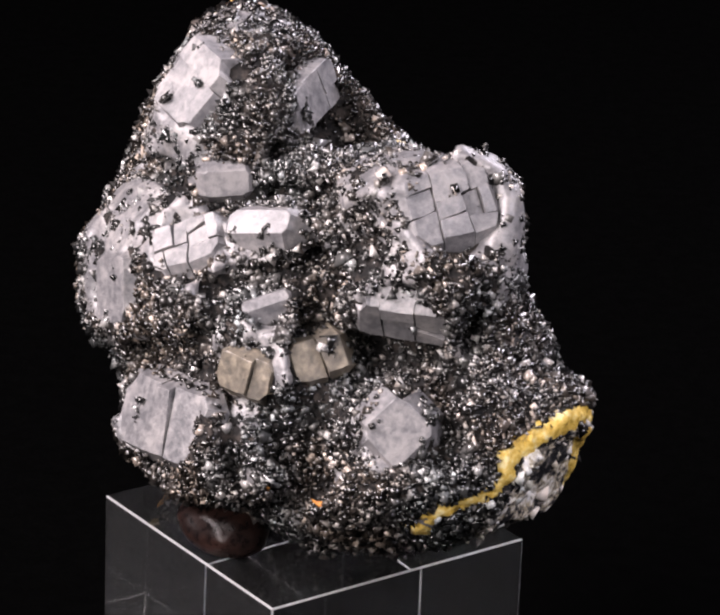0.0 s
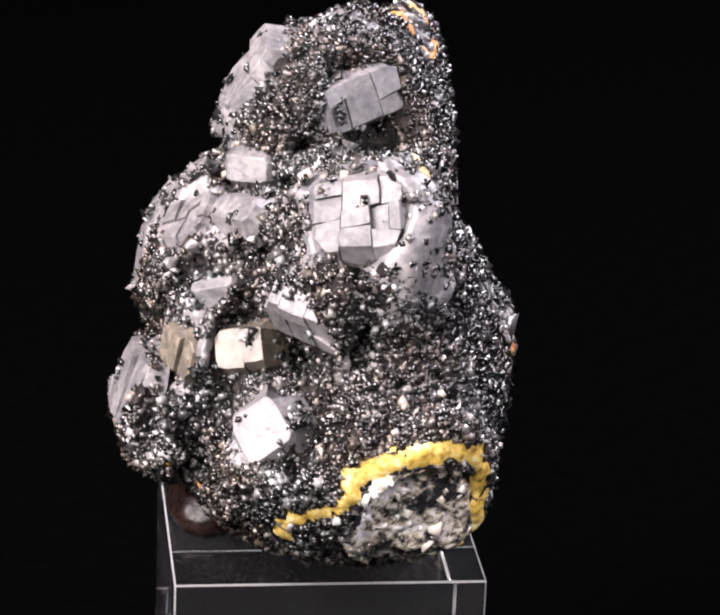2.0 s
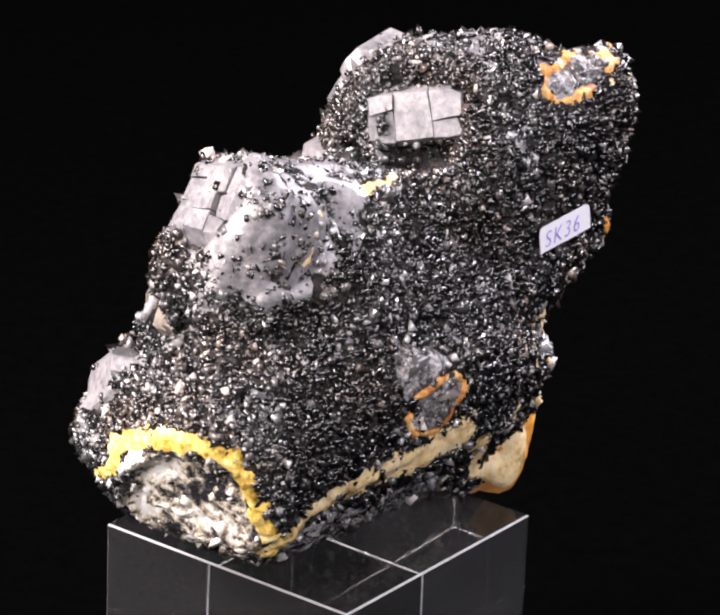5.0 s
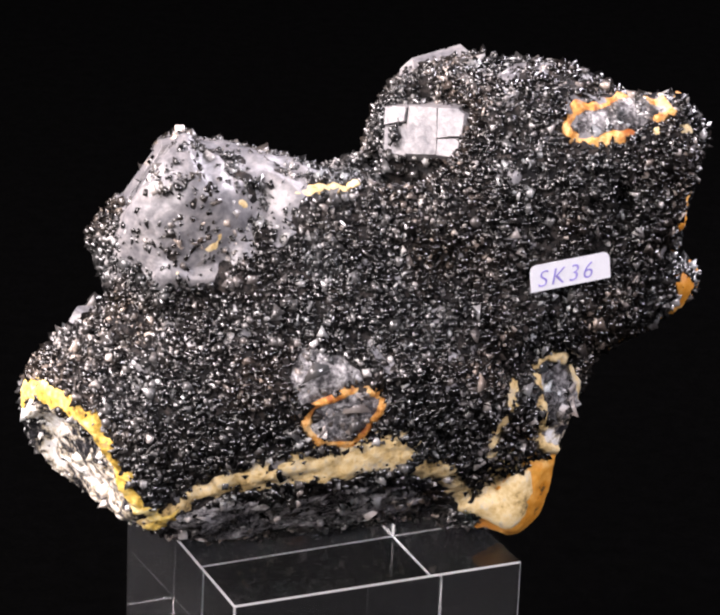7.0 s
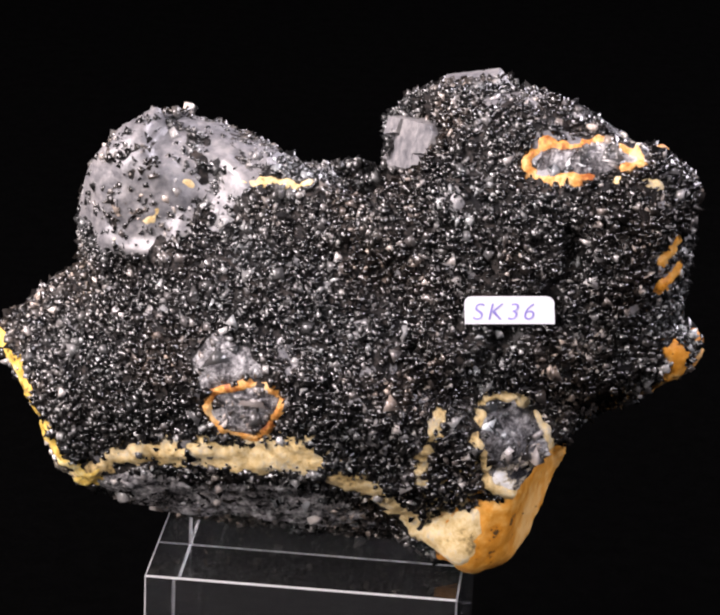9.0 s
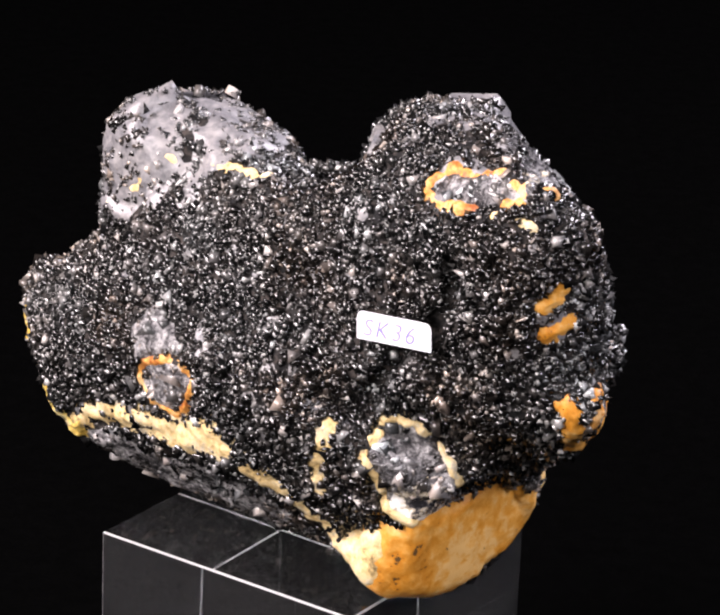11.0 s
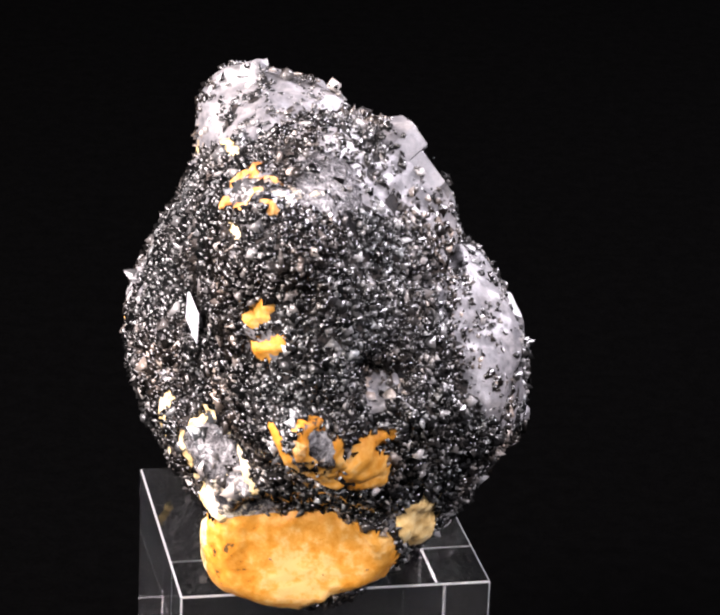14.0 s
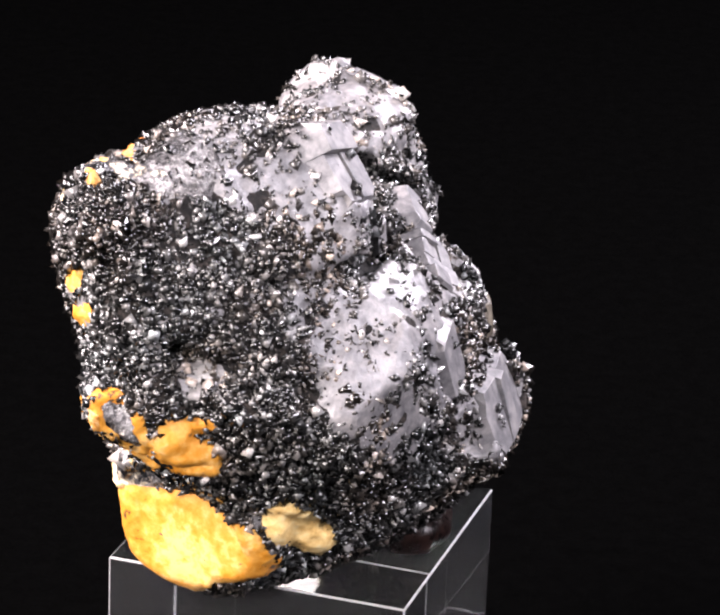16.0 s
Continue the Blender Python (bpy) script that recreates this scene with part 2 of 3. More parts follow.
# grey zones: centre, radius and how bare of druse
PALE = [(22, -12, 48, 8.5, 0.85), (13, -10, 53, 12.5, 0.78), (18, -16, 49, 8, 0.6), (10, -20, 47, 6, 0.62), (-20, 14, 55, 8, 0.8), (-22, 8, 50, 7, 0.7), (-30, 13, 36, 8, 0.75), (-22, -2, 41, 8, 0.7),
        (-24, -10, 22, 7, 0.7), (-20, 22, 58, 6, 0.6), (-12, -2, 43, 6, 0.5), (-4, 34, 60, 5, 0.55), (-14, -18, 25, 6, 0.5), (-16, 24, 60, 7, 0.55), (6, -31, 26, 5, 0.5),
        (-28, 18, 44, 7, 0.6), (-27, 4, 34, 8, 0.7), (-30, 10, 28, 7, 0.6), (-12, 22, 60, 7, 0.35), (20, -20, 44, 6, 0.3),
        (-14, -20, 27, 8, 0.55), (-25, 6, 41, 7, 0.85), (-20, 15, 56, 7, 0.85), (-32, 15, 33, 7, 0.85), (-22, 34, 35, 3.4, 0.85), (-23, 13, 51, 6, 0.8), (-15, -10, 40, 5, 0.8), (-9, -9, 43, 5, 0.8),
        (-6, -22, 33, 6, 0.6), (5, -29, 28, 6, 0.65), (8, -22, 44, 6, 0.55)]
hollow(2, -28, 29, 3.0)
hollow(-1, -17, 41, 2.6)
hollow(0, -4, 48, 2.5)
hollow(2, -32, 23, 3.2)
hollow(6, -21, 32, 3.6)
hollow(16, -27, 32, 2.8)
hollow(-3, -26, 12, 3.4)
hollow(20, -24, 35, 1.6)
hollow(-4, -25, 22, 3.2)
hollow(-22, -9, 27, 2.4)
hollow(-17, -16, 31, 2.0)
hollow(25, -8, 38, 1.6)
hollow(9, 24, 34, 1.6)
hollow(-29, 32, 35, 1.8)
hollow(-24, 29, 49, 1.4)
groove([(-1, -4, 47), (-2, -16, 41), (-1, -17, 40), (0, -19, 36), (3, -20, 33), (7, -17, 31), (14, -22, 33)], 4.3)
groove([(3, -20, 33), (2, -27, 29), (2, -30, 24), (0, -30, 18)], 4.8)
groove([(-24, 13, 45), (-16, 2, 45), (-9, 0, 46), (-1, -4, 47)], 2.8)
groove([(-3, -16, 40), (-11, -13, 38), (-14, -15, 34), (-16, -15, 29), (-22, -8, 27)], 2.9)
groove([(-12, -20, 25), (-6, -23, 25), (-5, -24, 20), (-4, -25, 14)], 3.2)
groove([(24, -23, 33), (27, -20, 32), (26, -14, 36), (24, -8, 38)], 1.3)
groove([(0, 18, 57), (-1, 24, 56), (2, 29, 51)], 1.0)
groove([(-23, 30, 50), (-25, 25, 46), (-25, 17, 46), (-23, 10, 46)], 1.4)
groove([(-22, 37, 40), (-28, 32, 35), (-28, 25, 35)], 1.6)
groove([(-3, 38, 49), (-3, 38, 44), (1, 32, 36), (5, 27, 26)], 2.2)
# the heads: great crystal with a mosaic face and its back, the top crystal, then those below
crystal((15.6, -19.3, 51.8), (0.21, -0.81, 0.54), (0.92, 0.35, 0.18), 10.6, 8.8, 10, 2.6, 0.85)
crystal((-17.8, 9.9, 57.2), (-0.63, -0.52, 0.57), (0.59, 0.16, 0.79), 9.9, 9.0, 3, 4.6, 0.55, GREY, -0.3)
crystal((-1.2, 12.2, 55.2), (0.86, -0.40, 0.30), (0.29, 0.95, 0.14), 12.0, 6.0, 5, 2.4, 0.35)
crystal((-27.2, -1.1, 32.1), (-0.78, -0.60, 0.18), (0.62, -0.72, 0.30), 6.0, 8.4, 1, 3.4, 0.7, GREY, 0.1)
crystal((-17.4, -6.1, 41.3), (-0.50, -0.52, 0.69), (0.86, -0.27, 0.43), 9.6, 6.3, 8, 2.8, 0.6, GREY, 0.4)
crystal((-8.1, -9.1, 45.0), (-0.42, -0.60, 0.68), (0.89, -0.42, 0.18), 8.6, 3.4, 1, 3.6, 0.75)
crystal((-19.8, -15.5, 20.3), (-0.73, -0.61, 0.30), (0.66, -0.75, 0.07), 15.0, 8.6, 3, 3.6, 0.5, GREY, -0.4)
crystal((9.9, -30.9, 26.4), (0.03, -0.92, 0.38), (0.70, -0.40, -0.56), 6.4, 6.6, 1, 3.4, 0.7, GREY, -0.5)
crystal((-9.3, -20.5, 28.8), (-0.45, -0.87, 0.18), (0.86, -0.48, -0.13), 7.0, 4.8, 2, 3.6, 0.5, TAN)
crystal((0.2, -20.6, 31.6), (0.10, -0.88, 0.45), (0.93, 0.25, 0.27), 6.4, 4.6, 2, 4.4, 0.4, TAN)
crystal((10.0, -23.0, 36.7), (-0.20, -0.85, -0.48), (0.98, -0.20, -0.04), 10.8, 5.4, 5, 2.4, 0.7, GREY, 0.4)
crystal((-12.5, 1.6, 46.1), (0.05, -0.98, 0.15), (0.97, -0.22, 0.11), 5.8, 3.4, 1, 3.0, 0.7)
crystal((-6.9, -16.2, 37.4), (-0.20, -0.60, 0.77), (0.94, 0.10, 0.32), 6.0, 1.6, 1, 2.4, 0.8, GREY, 0.5)


def field(p, bare=False):
    """How far inside the rock the points p (n, 3) lie, in millimetres."""
    total = np.zeros(len(p))
    for c, m, r in LUMPS:
        total += np.exp(np.clip(0.9 * r * (1 - np.sqrt((((p - c) @ m.T) ** 2).sum(1))), -60, 60))
    f = np.log(total + 1e-30) / 0.9 - 0.30
    if bare:
        return f
    lo, hi = p.min(0), p.max(0)

    def near(c, reach):
        return ((c > lo - reach) & (c < hi + reach)).all()

    for c, r in HOLLOWS:
        if near(c, r + 3):
            f = np.minimum(f, np.sqrt(((p - c) ** 2).sum(1)) - r)
    for c, n, reach in FACETS:
        if near(c, reach + 4):
            d = p - c
            f = np.minimum(f, -(d @ n) + np.maximum(0, np.sqrt((d ** 2).sum(1)) - reach) * 1.2)
    for c, n, u, v, w, h, plates, depth, flare, mat in CRYSTALS:
        if near(c, math.hypot(w, h) + 6):
            d = p - c
            up, x, y = d @ n, np.abs(d @ u) - w, np.abs(d @ v) - h
            out = np.maximum(up, np.maximum((x + up * flare) / math.hypot(1, flare), (y + up * flare) / math.hypot(1, flare)) - 0.7)
            f = np.minimum(f, -out - 1.5 + np.maximum(0, np.sqrt((d ** 2).sum(1)) - 0.8 * math.hypot(w, h)) * 1.6)
    # it stands on the block, and may hang below the rim beside it
    q = (p[:, :2] - (0.0, 1.04)) @ np.array(((math.cos(BLOCK_TURN), -math.sin(BLOCK_TURN)), (math.sin(BLOCK_TURN), math.cos(BLOCK_TURN))))
    return np.minimum(f, np.maximum(p[:, 2] - 0.15, np.abs(q).max(1) - 20.3))


def facets(zone, count, seed, cut=0.3, reach=3.2):
    """Flat growth faces over a zone (centre, radius): planes that shave the lumps."""
    rng = np.random.default_rng(seed)
    c, r = np.array(zone[:3], float), zone[3]
    for _ in range(count):
        d = unit(rng.normal(size=3))
        line = c + d * np.arange(r * 1.3, -r, -0.25)[:, None]
        inside = np.flatnonzero(field(line, True) > 0)
        if len(inside) == 0 or inside[0] == 0:
            continue
        p = line[inside[0]]
        e = 0.8
        n = unit([field((p - e * np.eye(3)[k])[None], True)[0] - field((p + e * np.eye(3)[k])[None], True)[0] for k in range(3)])
        FACETS.append((p - n * cut, n, reach * rng.uniform(0.7, 1.3)))


FACETS.append((np.array((-9.3, 27.5, 6.6)), unit((-0.36, 0.92, -0.14)), 11.0))
FACETS.append((np.array((27.5, -22.5, 16.5)), unit((0.72, -0.62, -0.30)), 8.0))
slot([(-3.5, -13.2, 44), (-0.5, -17.5, 41), (0, -18.8, 36.8), (2, -21.3, 32.6), (5.5, -21.5, 30.6), (11.6, -24.6, 31.6), (16, -25.5, 32)], 2.4, 3.2)
slot([(16, -25.5, 32), (18.6, -25, 35), (20.5, -23.5, 39)], 1.4, 1.9)
slot([(-0.7, -23.4, 32), (-1.7, -25.7, 28), (-2.4, -25.9, 22.5), (-1.9, -27.2, 16)], 2.3, 3.1)
slot([(5, -26, 30.8), (3, -29, 27), (2.8, -30.5, 23), (3.1, -31.7, 19)], 1.6, 2.1)
slot([(15.6, -27, 31.5), (16.6, -31, 27.6), (16, -33.3, 23)], 1.8, 2.3)
slot([(-2.9, -15.1, 42), (-6.8, -14.1, 40), (-11.4, -12.8, 39.4), (-15.4, -12.2, 36.6)], 1.4, 1.9)
slot([(-11.8, -22.2, 25.4), (-10, -24.5, 21.6), (-9, -26.1, 16.4)], 1.6, 2.1)
slot([(-25, -4.5, 24.6), (-20, -10.5, 26.6), (-15.5, -16.4, 27.2), (-12.2, -20, 25.6)], 1.6, 2.1)
slot([(-14, 2.4, 45.0), (-6, 0, 45.6), (-2, -3, 47.4), (1, -8, 49)], 1.4, 2.0)
slot([(2, 4, 51), (-1, 6, 50.6), (-8, 4.6, 49)], 1.2, 1.6)
facets((20, -11, 48, 9), 9, 91, 0.8, 5.5)
facets((-29, 17, 36, 9), 10, 92, 0.7, 4.5)
for k, zone in enumerate(PALE):
    facets(zone, int(zone[3] * 2.2), 40 + k)


def surface(cell):
    """The skin of the union as quads (surface nets)."""
    axes = [np.arange(-36, 37, cell), np.arange(-38, 50, cell), np.arange(-4, 66, cell)]
    shape = [len(a) for a in axes]
    f = np.empty(shape)
    for i, x in enumerate(axes[0]):
        g = np.stack(np.meshgrid([x], axes[1], axes[2], indexing="ij"), -1).reshape(-1, 3)
        f[i] = field(g).reshape(shape[1:])
    inside = f > 0
    total, count = np.zeros([s - 1 for s in shape] + [3]), np.zeros([s - 1 for s in shape])
    corners = [(i, j, k) for i in (0, 1) for j in (0, 1) for k in (0, 1)]

    def cut(a, o):
        return a[o[0]:a.shape[0] - 1 + o[0], o[1]:a.shape[1] - 1 + o[1], o[2]:a.shape[2] - 1 + o[2]]

    for o in corners:
        for axis in range(3):
            if o[axis]:
                continue
            q = list(o)
            q[axis] = 1
            a, b = cut(f, o), cut(f, q)
            cross = (a > 0) != (b > 0)
            t = np.where(cross, a / np.where(cross, a - b, 1), 0)
            count += cross
            for d in range(3):
                total[..., d] += np.where(cross, o[d] + (t if d == axis else 0), 0)
    has = count > 0
    ids = np.full(count.shape, -1)
    ids[has] = np.arange(has.sum())
    cells = np.argwhere(has)
    verts = np.array([a[0] for a in axes]) + cell * (cells + total[has] / count[has][:, None])
    quads = []
    for axis in range(3):
        u, v = (axis + 1) % 3, (axis + 2) % 3
        a = inside.take(range(shape[axis] - 1), axis)
        b = inside.take(range(1, shape[axis]), axis)
        at = np.argwhere(a != b)
        at = at[(at[:, u] > 0) & (at[:, v] > 0) & (at[:, u] < shape[u] - 1) & (at[:, v] < shape[v] - 1)]
        ring = []
        for du, dv in ((1, 1), (0, 1), (0, 0), (1, 0)):
            c = at.copy()
            c[:, u] -= du
            c[:, v] -= dv
            ring.append(ids[c[:, 0], c[:, 1], c[:, 2]])
        q = np.stack(ring, 1)
        flip = ~a[at[:, 0], at[:, 1], at[:, 2]]
        q[flip] = q[flip][:, ::-1]
        quads.append(q)
    return verts, np.concatenate(quads)


def normals_of(p):
    e = 0.4
    n = np.stack([field(p - e * np.eye(3)[k]) - field(p + e * np.eye(3)[k]) for k in range(3)], 1)
    return n / (np.linalg.norm(n, axis=1, keepdims=True) + 1e-9)


def wrinkle(p, size, seed=0.0):
    return np.array([noise.noise(Vector(q) / size + Vector((seed, 0, 0))) for q in p])


SKIN, QUADS = surface(0.55)
OUT = normals_of(SKIN)


def paleness(p):
    """How bare of druse the grey crystal zones lie at p: 0 to 1, in ragged patches."""
    best = np.zeros(len(p))
    for x, y, z, r, cover in PALE:
        d = np.sqrt(((p - (x, y, z)) ** 2).sum(1)) / r
        best = np.maximum(best, np.clip((1.15 - d) * 3, 0, 1) * cover)
    return best


RELIEF = 0.45 * wrinkle(SKIN, 2.6) + 0.25 * wrinkle(SKIN, 1.1, 7)
BARE = paleness(SKIN)
SMOOTH = np.clip(2.2 - 2 * np.linalg.norm((SKIN - (-10, 26, 7)) / (15, 8, 9), axis=1), 0, 1)
SKIN = SKIN + OUT * (RELIEF * (1 - 0.8 * np.maximum(BARE, SMOOTH)))[:, None]
mesh_object("matrix", SKIN / 1000, QUADS, MATRIX, specimen, "dark fine-grained rock matrix, blackened for crevice shade", smooth=True)


def scatter(points, outs, sizes, name, mat, label, seed=1):
    """Little sharp crystals of three habits at the points, all in one mesh."""
    rng = np.random.default_rng(seed)
    octa = (np.array([(1, 0, 0), (-1, 0, 0), (0, 1, 0), (0, -1, 0), (0, 0, 1), (0, 0, -1)], float), [(0, 2, 4), (2, 1, 4), (1, 3, 4), (3, 0, 4), (2, 0, 5), (1, 2, 5), (3, 1, 5), (0, 3, 5)])
    tetra = (np.array([(1, 1, 1), (1, -1, -1), (-1, 1, -1), (-1, -1, 1)], float) * 0.85, [(0, 1, 2), (0, 2, 3), (0, 3, 1), (1, 3, 2)])
    cube = (np.array([(i, j, k) for i in (-1, 1) for j in (-1, 1) for k in (-1, 1)], float) * 0.62, [(0, 1, 3, 2), (4, 6, 7, 5), (0, 4, 5, 1), (2, 3, 7, 6), (0, 2, 6, 4), (1, 5, 7, 3)])
    which = rng.choice(3, len(points), p=(0.35, 0.35, 0.30))
    verts, loops, lengths, base = [], [], [], 0
    for k, (v, f) in enumerate((octa, tetra, cube)):
        at = np.flatnonzero(which == k)
        q = rng.normal(size=(len(at), 4))
        q /= np.linalg.norm(q, axis=1, keepdims=True)
        w, x, y, z = q.T
        rot = np.stack([1 - 2 * (y * y + z * z), 2 * (x * y - z * w), 2 * (x * z + y * w), 2 * (x * y + z * w), 1 - 2 * (x * x + z * z), 2 * (y * z - x * w), 2 * (x * z - y * w), 2 * (y * z + x * w), 1 - 2 * (x * x + y * y)], 1).reshape(-1, 3, 3)
        shape = rng.uniform(0.28, 1.45, (len(at), 1, 3))
        vv = np.einsum("nij,nvj->nvi", rot, v[None] * shape) * sizes[at][:, None, None] + points[at][:, None]
        verts.append(vv.reshape(-1, 3))
        loops.append((np.array(f)[None] + (base + np.arange(len(at)) * len(v))[:, None, None]).ravel())
        lengths.append(np.full(len(at) * len(f), len(f[0])))
        base += len(at) * len(v)
    verts, loops, lengths = np.concatenate(verts) / 1000, np.concatenate(loops), np.concatenate(lengths)
    me = bpy.data.meshes.new(name)
    me.vertices.add(len(verts))
    me.vertices.foreach_set("co", verts.ravel().astype(np.float32))
    me.loops.add(len(loops))
    me.loops.foreach_set("vertex_index", loops.astype(np.int32))
    me.polygons.add(len(lengths))
    me.polygons.foreach_set("loop_start", (np.cumsum(lengths) - lengths).astype(np.int32))
    me.update(calc_edges=True)
    me.materials.append(mat)
    ob = new(name, me)
    ob.parent = specimen
    return tagged(ob, label, kind="stuff")


def sprinkle(count, seed):
    """Random points on the skin, with the way out and the face each lies on."""
    rng = np.random.default_rng(seed)
    a, b, c, d = (SKIN[QUADS[:, k]] for k in range(4))
    area = np.linalg.norm(np.cross(c - a, d - b), axis=1)
    pick = rng.choice(len(QUADS), count, p=area / area.sum())
    s, t = rng.random((2, count, 1))
    p = (a[pick] * (1 - s) + b[pick] * s) * (1 - t) + (d[pick] * (1 - s) + c[pick] * s) * t
    return p, OUT[QUADS[pick, 0]], rng


CLEAR = []      # tests for points that carry no druse


def sheet(name, height, mat, label, lift=0.0):
    """A crust on the skin: the faces where height (one a skin point, in millimetres) is above nought, raised by it."""
    faces = QUADS[(height[QUADS] > 0).any(1)]
    used, idx = np.unique(faces, return_inverse=True)
    p = SKIN[used] + OUT[used] * np.clip(height[used] + lift, -0.6, 2.5)[:, None]
    return mesh_object(name, p / 1000, idx.reshape(-1, 4), mat, specimen, label, smooth=True)


def to_path(p, path, closed=False):
    """Distance from points to a polyline, and how far along it the nearest place is (0 to 1)."""
    path = np.array(path, float)
    best, where = np.full(len(p), 1e9), np.zeros(len(p))
    ends = list(range(len(path) if closed else len(path) - 1))
    for k in ends:
        a, b = path[k], path[(k + 1) % len(path)]
        t = np.clip(((p - a) @ (b - a)) / max(((b - a) ** 2).sum(), 1e-9), 0, 1)
        d = np.sqrt(((p - a - t[:, None] * (b - a)) ** 2).sum(1))
        where = np.where(d < best, (k + t) / len(ends), where)
        best = np.minimum(best, d)
    return best, where


ROUGH = 0.55 * wrinkle(SKIN, 1.6, 3) + 0.35 * wrinkle(SKIN, 0.7, 9)


def vein(name, path, width, mat, label, closed=False, end=None, tall=0.55):
    """A raised crust along a line, of uneven width."""
    d, t = to_path(SKIN, path, closed)
    w = width + ((end - width) * t if end else 0)
    h = (w / 2 * (1 + 1.7 * ROUGH) - d) / (w / 2)
    ob = sheet(name, np.clip(h, -0.3, 1) * tall, mat, label)
    CLEAR.append((lambda p: to_path(p, path, closed)[0] < (width + (end or width)) / 4, 0.04))
    return ob


def within(p, outline, pad=0.0):
    """Signed distance inside a closed outline, seen along its own mean normal; far points are outside."""
    q = np.array(outline, float)
    c = q.mean(0)
    _, s, axes = np.linalg.svd(q - c)
    flat, line = (p - c) @ axes[:2].T, (q - c) @ axes[:2].T
    inside = np.zeros(len(p), bool)
    for k in range(len(line)):
        a, b = line[k], line[(k + 1) % len(line)]
        cross = (a[1] > flat[:, 1]) != (b[1] > flat[:, 1])
        x = a[0] + (flat[:, 1] - a[1]) * (b[0] - a[0]) / (b[1] - a[1] + 1e-9)
        inside ^= cross & (flat[:, 0] < x)
    pad3 = np.pad(flat, ((0, 0), (0, 1)))
    d, _ = to_path(pad3, np.pad(line, ((0, 0), (0, 1))), True)
    near = np.abs((p - c) @ axes[2]) < 5.0
    return np.where(near, np.where(inside, d, -d), -9.0)


def patch(name, outline, mat, label, tall=0.5, dusted=0.04):
    h = within(SKIN, outline) * 0.8 + 0.8 * ROUGH
    ob = sheet(name, np.clip(h, -0.4, 1) * tall + 0.05 * ROUGH * (h > 0.4), mat, label)
    CLEAR.append((lambda p: within(p, outline) > 0.1, dusted))
    return ob


# broken and weathered places
VEIN = [(13, -30, 12), (14, -32, 16), (23, -32, 21), (23, -32, 24), (30, -28, 27), (32, -25, 27), (33, -21, 26), (34, -20, 24), (33, -18, 19), (32, -16, 15), (28, -12, 10)]
patch("broken_face", [(23, -32, 21), (25, -31, 24), (31, -27, 26), (33, -22, 25), (33, -20, 22), (33, -19, 18), (31, -15, 13), (20, -15, 5), (17, -20, 7), (20, -29, 13)], QUARTZ, "broken glassy white and grey quartz face", 0.35)
vein("yellow_vein", VEIN, 2.6, OCHRE, "thin bright yellow oxide rim", tall=0.45)
vein("low_yellow_vein", [(28, -12, 10), (29, -15, 10), (29, -11, 13)], 1.2, OCHRE, "thin yellow oxide rim")
RING_TOP = [(-3, 30, 57), (-5, 31, 59), (-7, 34, 59), (-10, 36, 59), (-10, 41, 59), (-13, 43, 59), (-9, 42, 58), (-7, 39, 56), (-4, 36, 56), (-2, 32, 56)]
patch("ring_core", RING_TOP, SMOKY, "glassy dark quartz core", 0.3)
vein("orange_ring", RING_TOP, 1.7, ORANGE, "orange rusty ring", True, tall=0.8)
RING_LOW = [(23, 9, 29), (22, 11, 29), (21, 13, 27), (21, 11, 23), (22, 9, 21), (24, 6, 22), (25, 4, 24), (25, 5, 27), (24, 7, 28)]
patch("ring_core", RING_LOW, SMOKY, "glassy grey quartz core", 0.3)
vein("orange_ring", RING_LOW, 1.2, ORANGE, "orange rusty ring", True, tall=0.55)
patch("glassy_patch", [(26, 2, 31), (23, 3, 34), (22, 8, 33), (22, 11, 30), (24, 8, 29), (26, 4, 27)], SMOKY, "glassy grey quartz patch", 0.4)
RING_PALE = [(2, 29, 25), (1, 29, 27), (-2, 31, 27), (-5, 32, 24), (-7, 33, 20), (-8, 32, 15), (-3, 32, 13), (1, 30, 15), (2, 30, 19), (4, 30, 23)]
patch("ring_core", RING_PALE, SMOKY, "glassy dark quartz core", 0.25)
patch("ring_core", [(1, 30, 19), (-4, 32, 20), (-7, 33, 19), (-7, 32, 15), (-3, 32, 13), (1, 30, 15)], QUARTZ, "bluish white quartz core", 0.4)
vein("pale_ring", RING_PALE, 1.5, CREAM, "pale cream ring", True, tall=0.7)
vein("pale_ring", [(1, 30, 19), (-4, 32, 20), (-7, 33, 19)], 1.3, CREAM, "pale cream bar across the ring", tall=0.7)
vein("cream_band", [(29, -16, 10), (29, -11, 13), (27, -6, 16), (24, 2, 18), (21, 8, 18), (20, 11, 19), (18, 14, 19)], 2.0, CREAM, "cream coloured weathered band", end=7.0, tall=0.3)
vein("cream_band", [(14, 16, 16), (12, 19, 15), (7, 20, 11), (4, 21, 7)], 5.0, CREAM, "cream coloured weathered band", end=2.4, tall=0.3)
patch("cream_patch", [(4, 21, 7), (3, 24, 10), (1, 29, 12), (-1, 30, 8), (-1, 28, 3), (3, 24, 3)], CREAM, "cream and grey weathered patch")
patch("yellow_base", [(3, 26, 8), (1, 29.5, 12.4), (-4, 32, 14.2), (-7, 32.4, 13.2), (-13, 29.6, 14.6), (-18.4, 27, 14.6), (-21.5, 24, 13), (-22, 21, 9), (-20, 21, 5), (-15, 25, 3), (-10, 24, 0), (-5, 27, 0), (-1, 27, 0), (2, 27, 3)], YELLOW, "smooth bright yellow base face", 0.6)
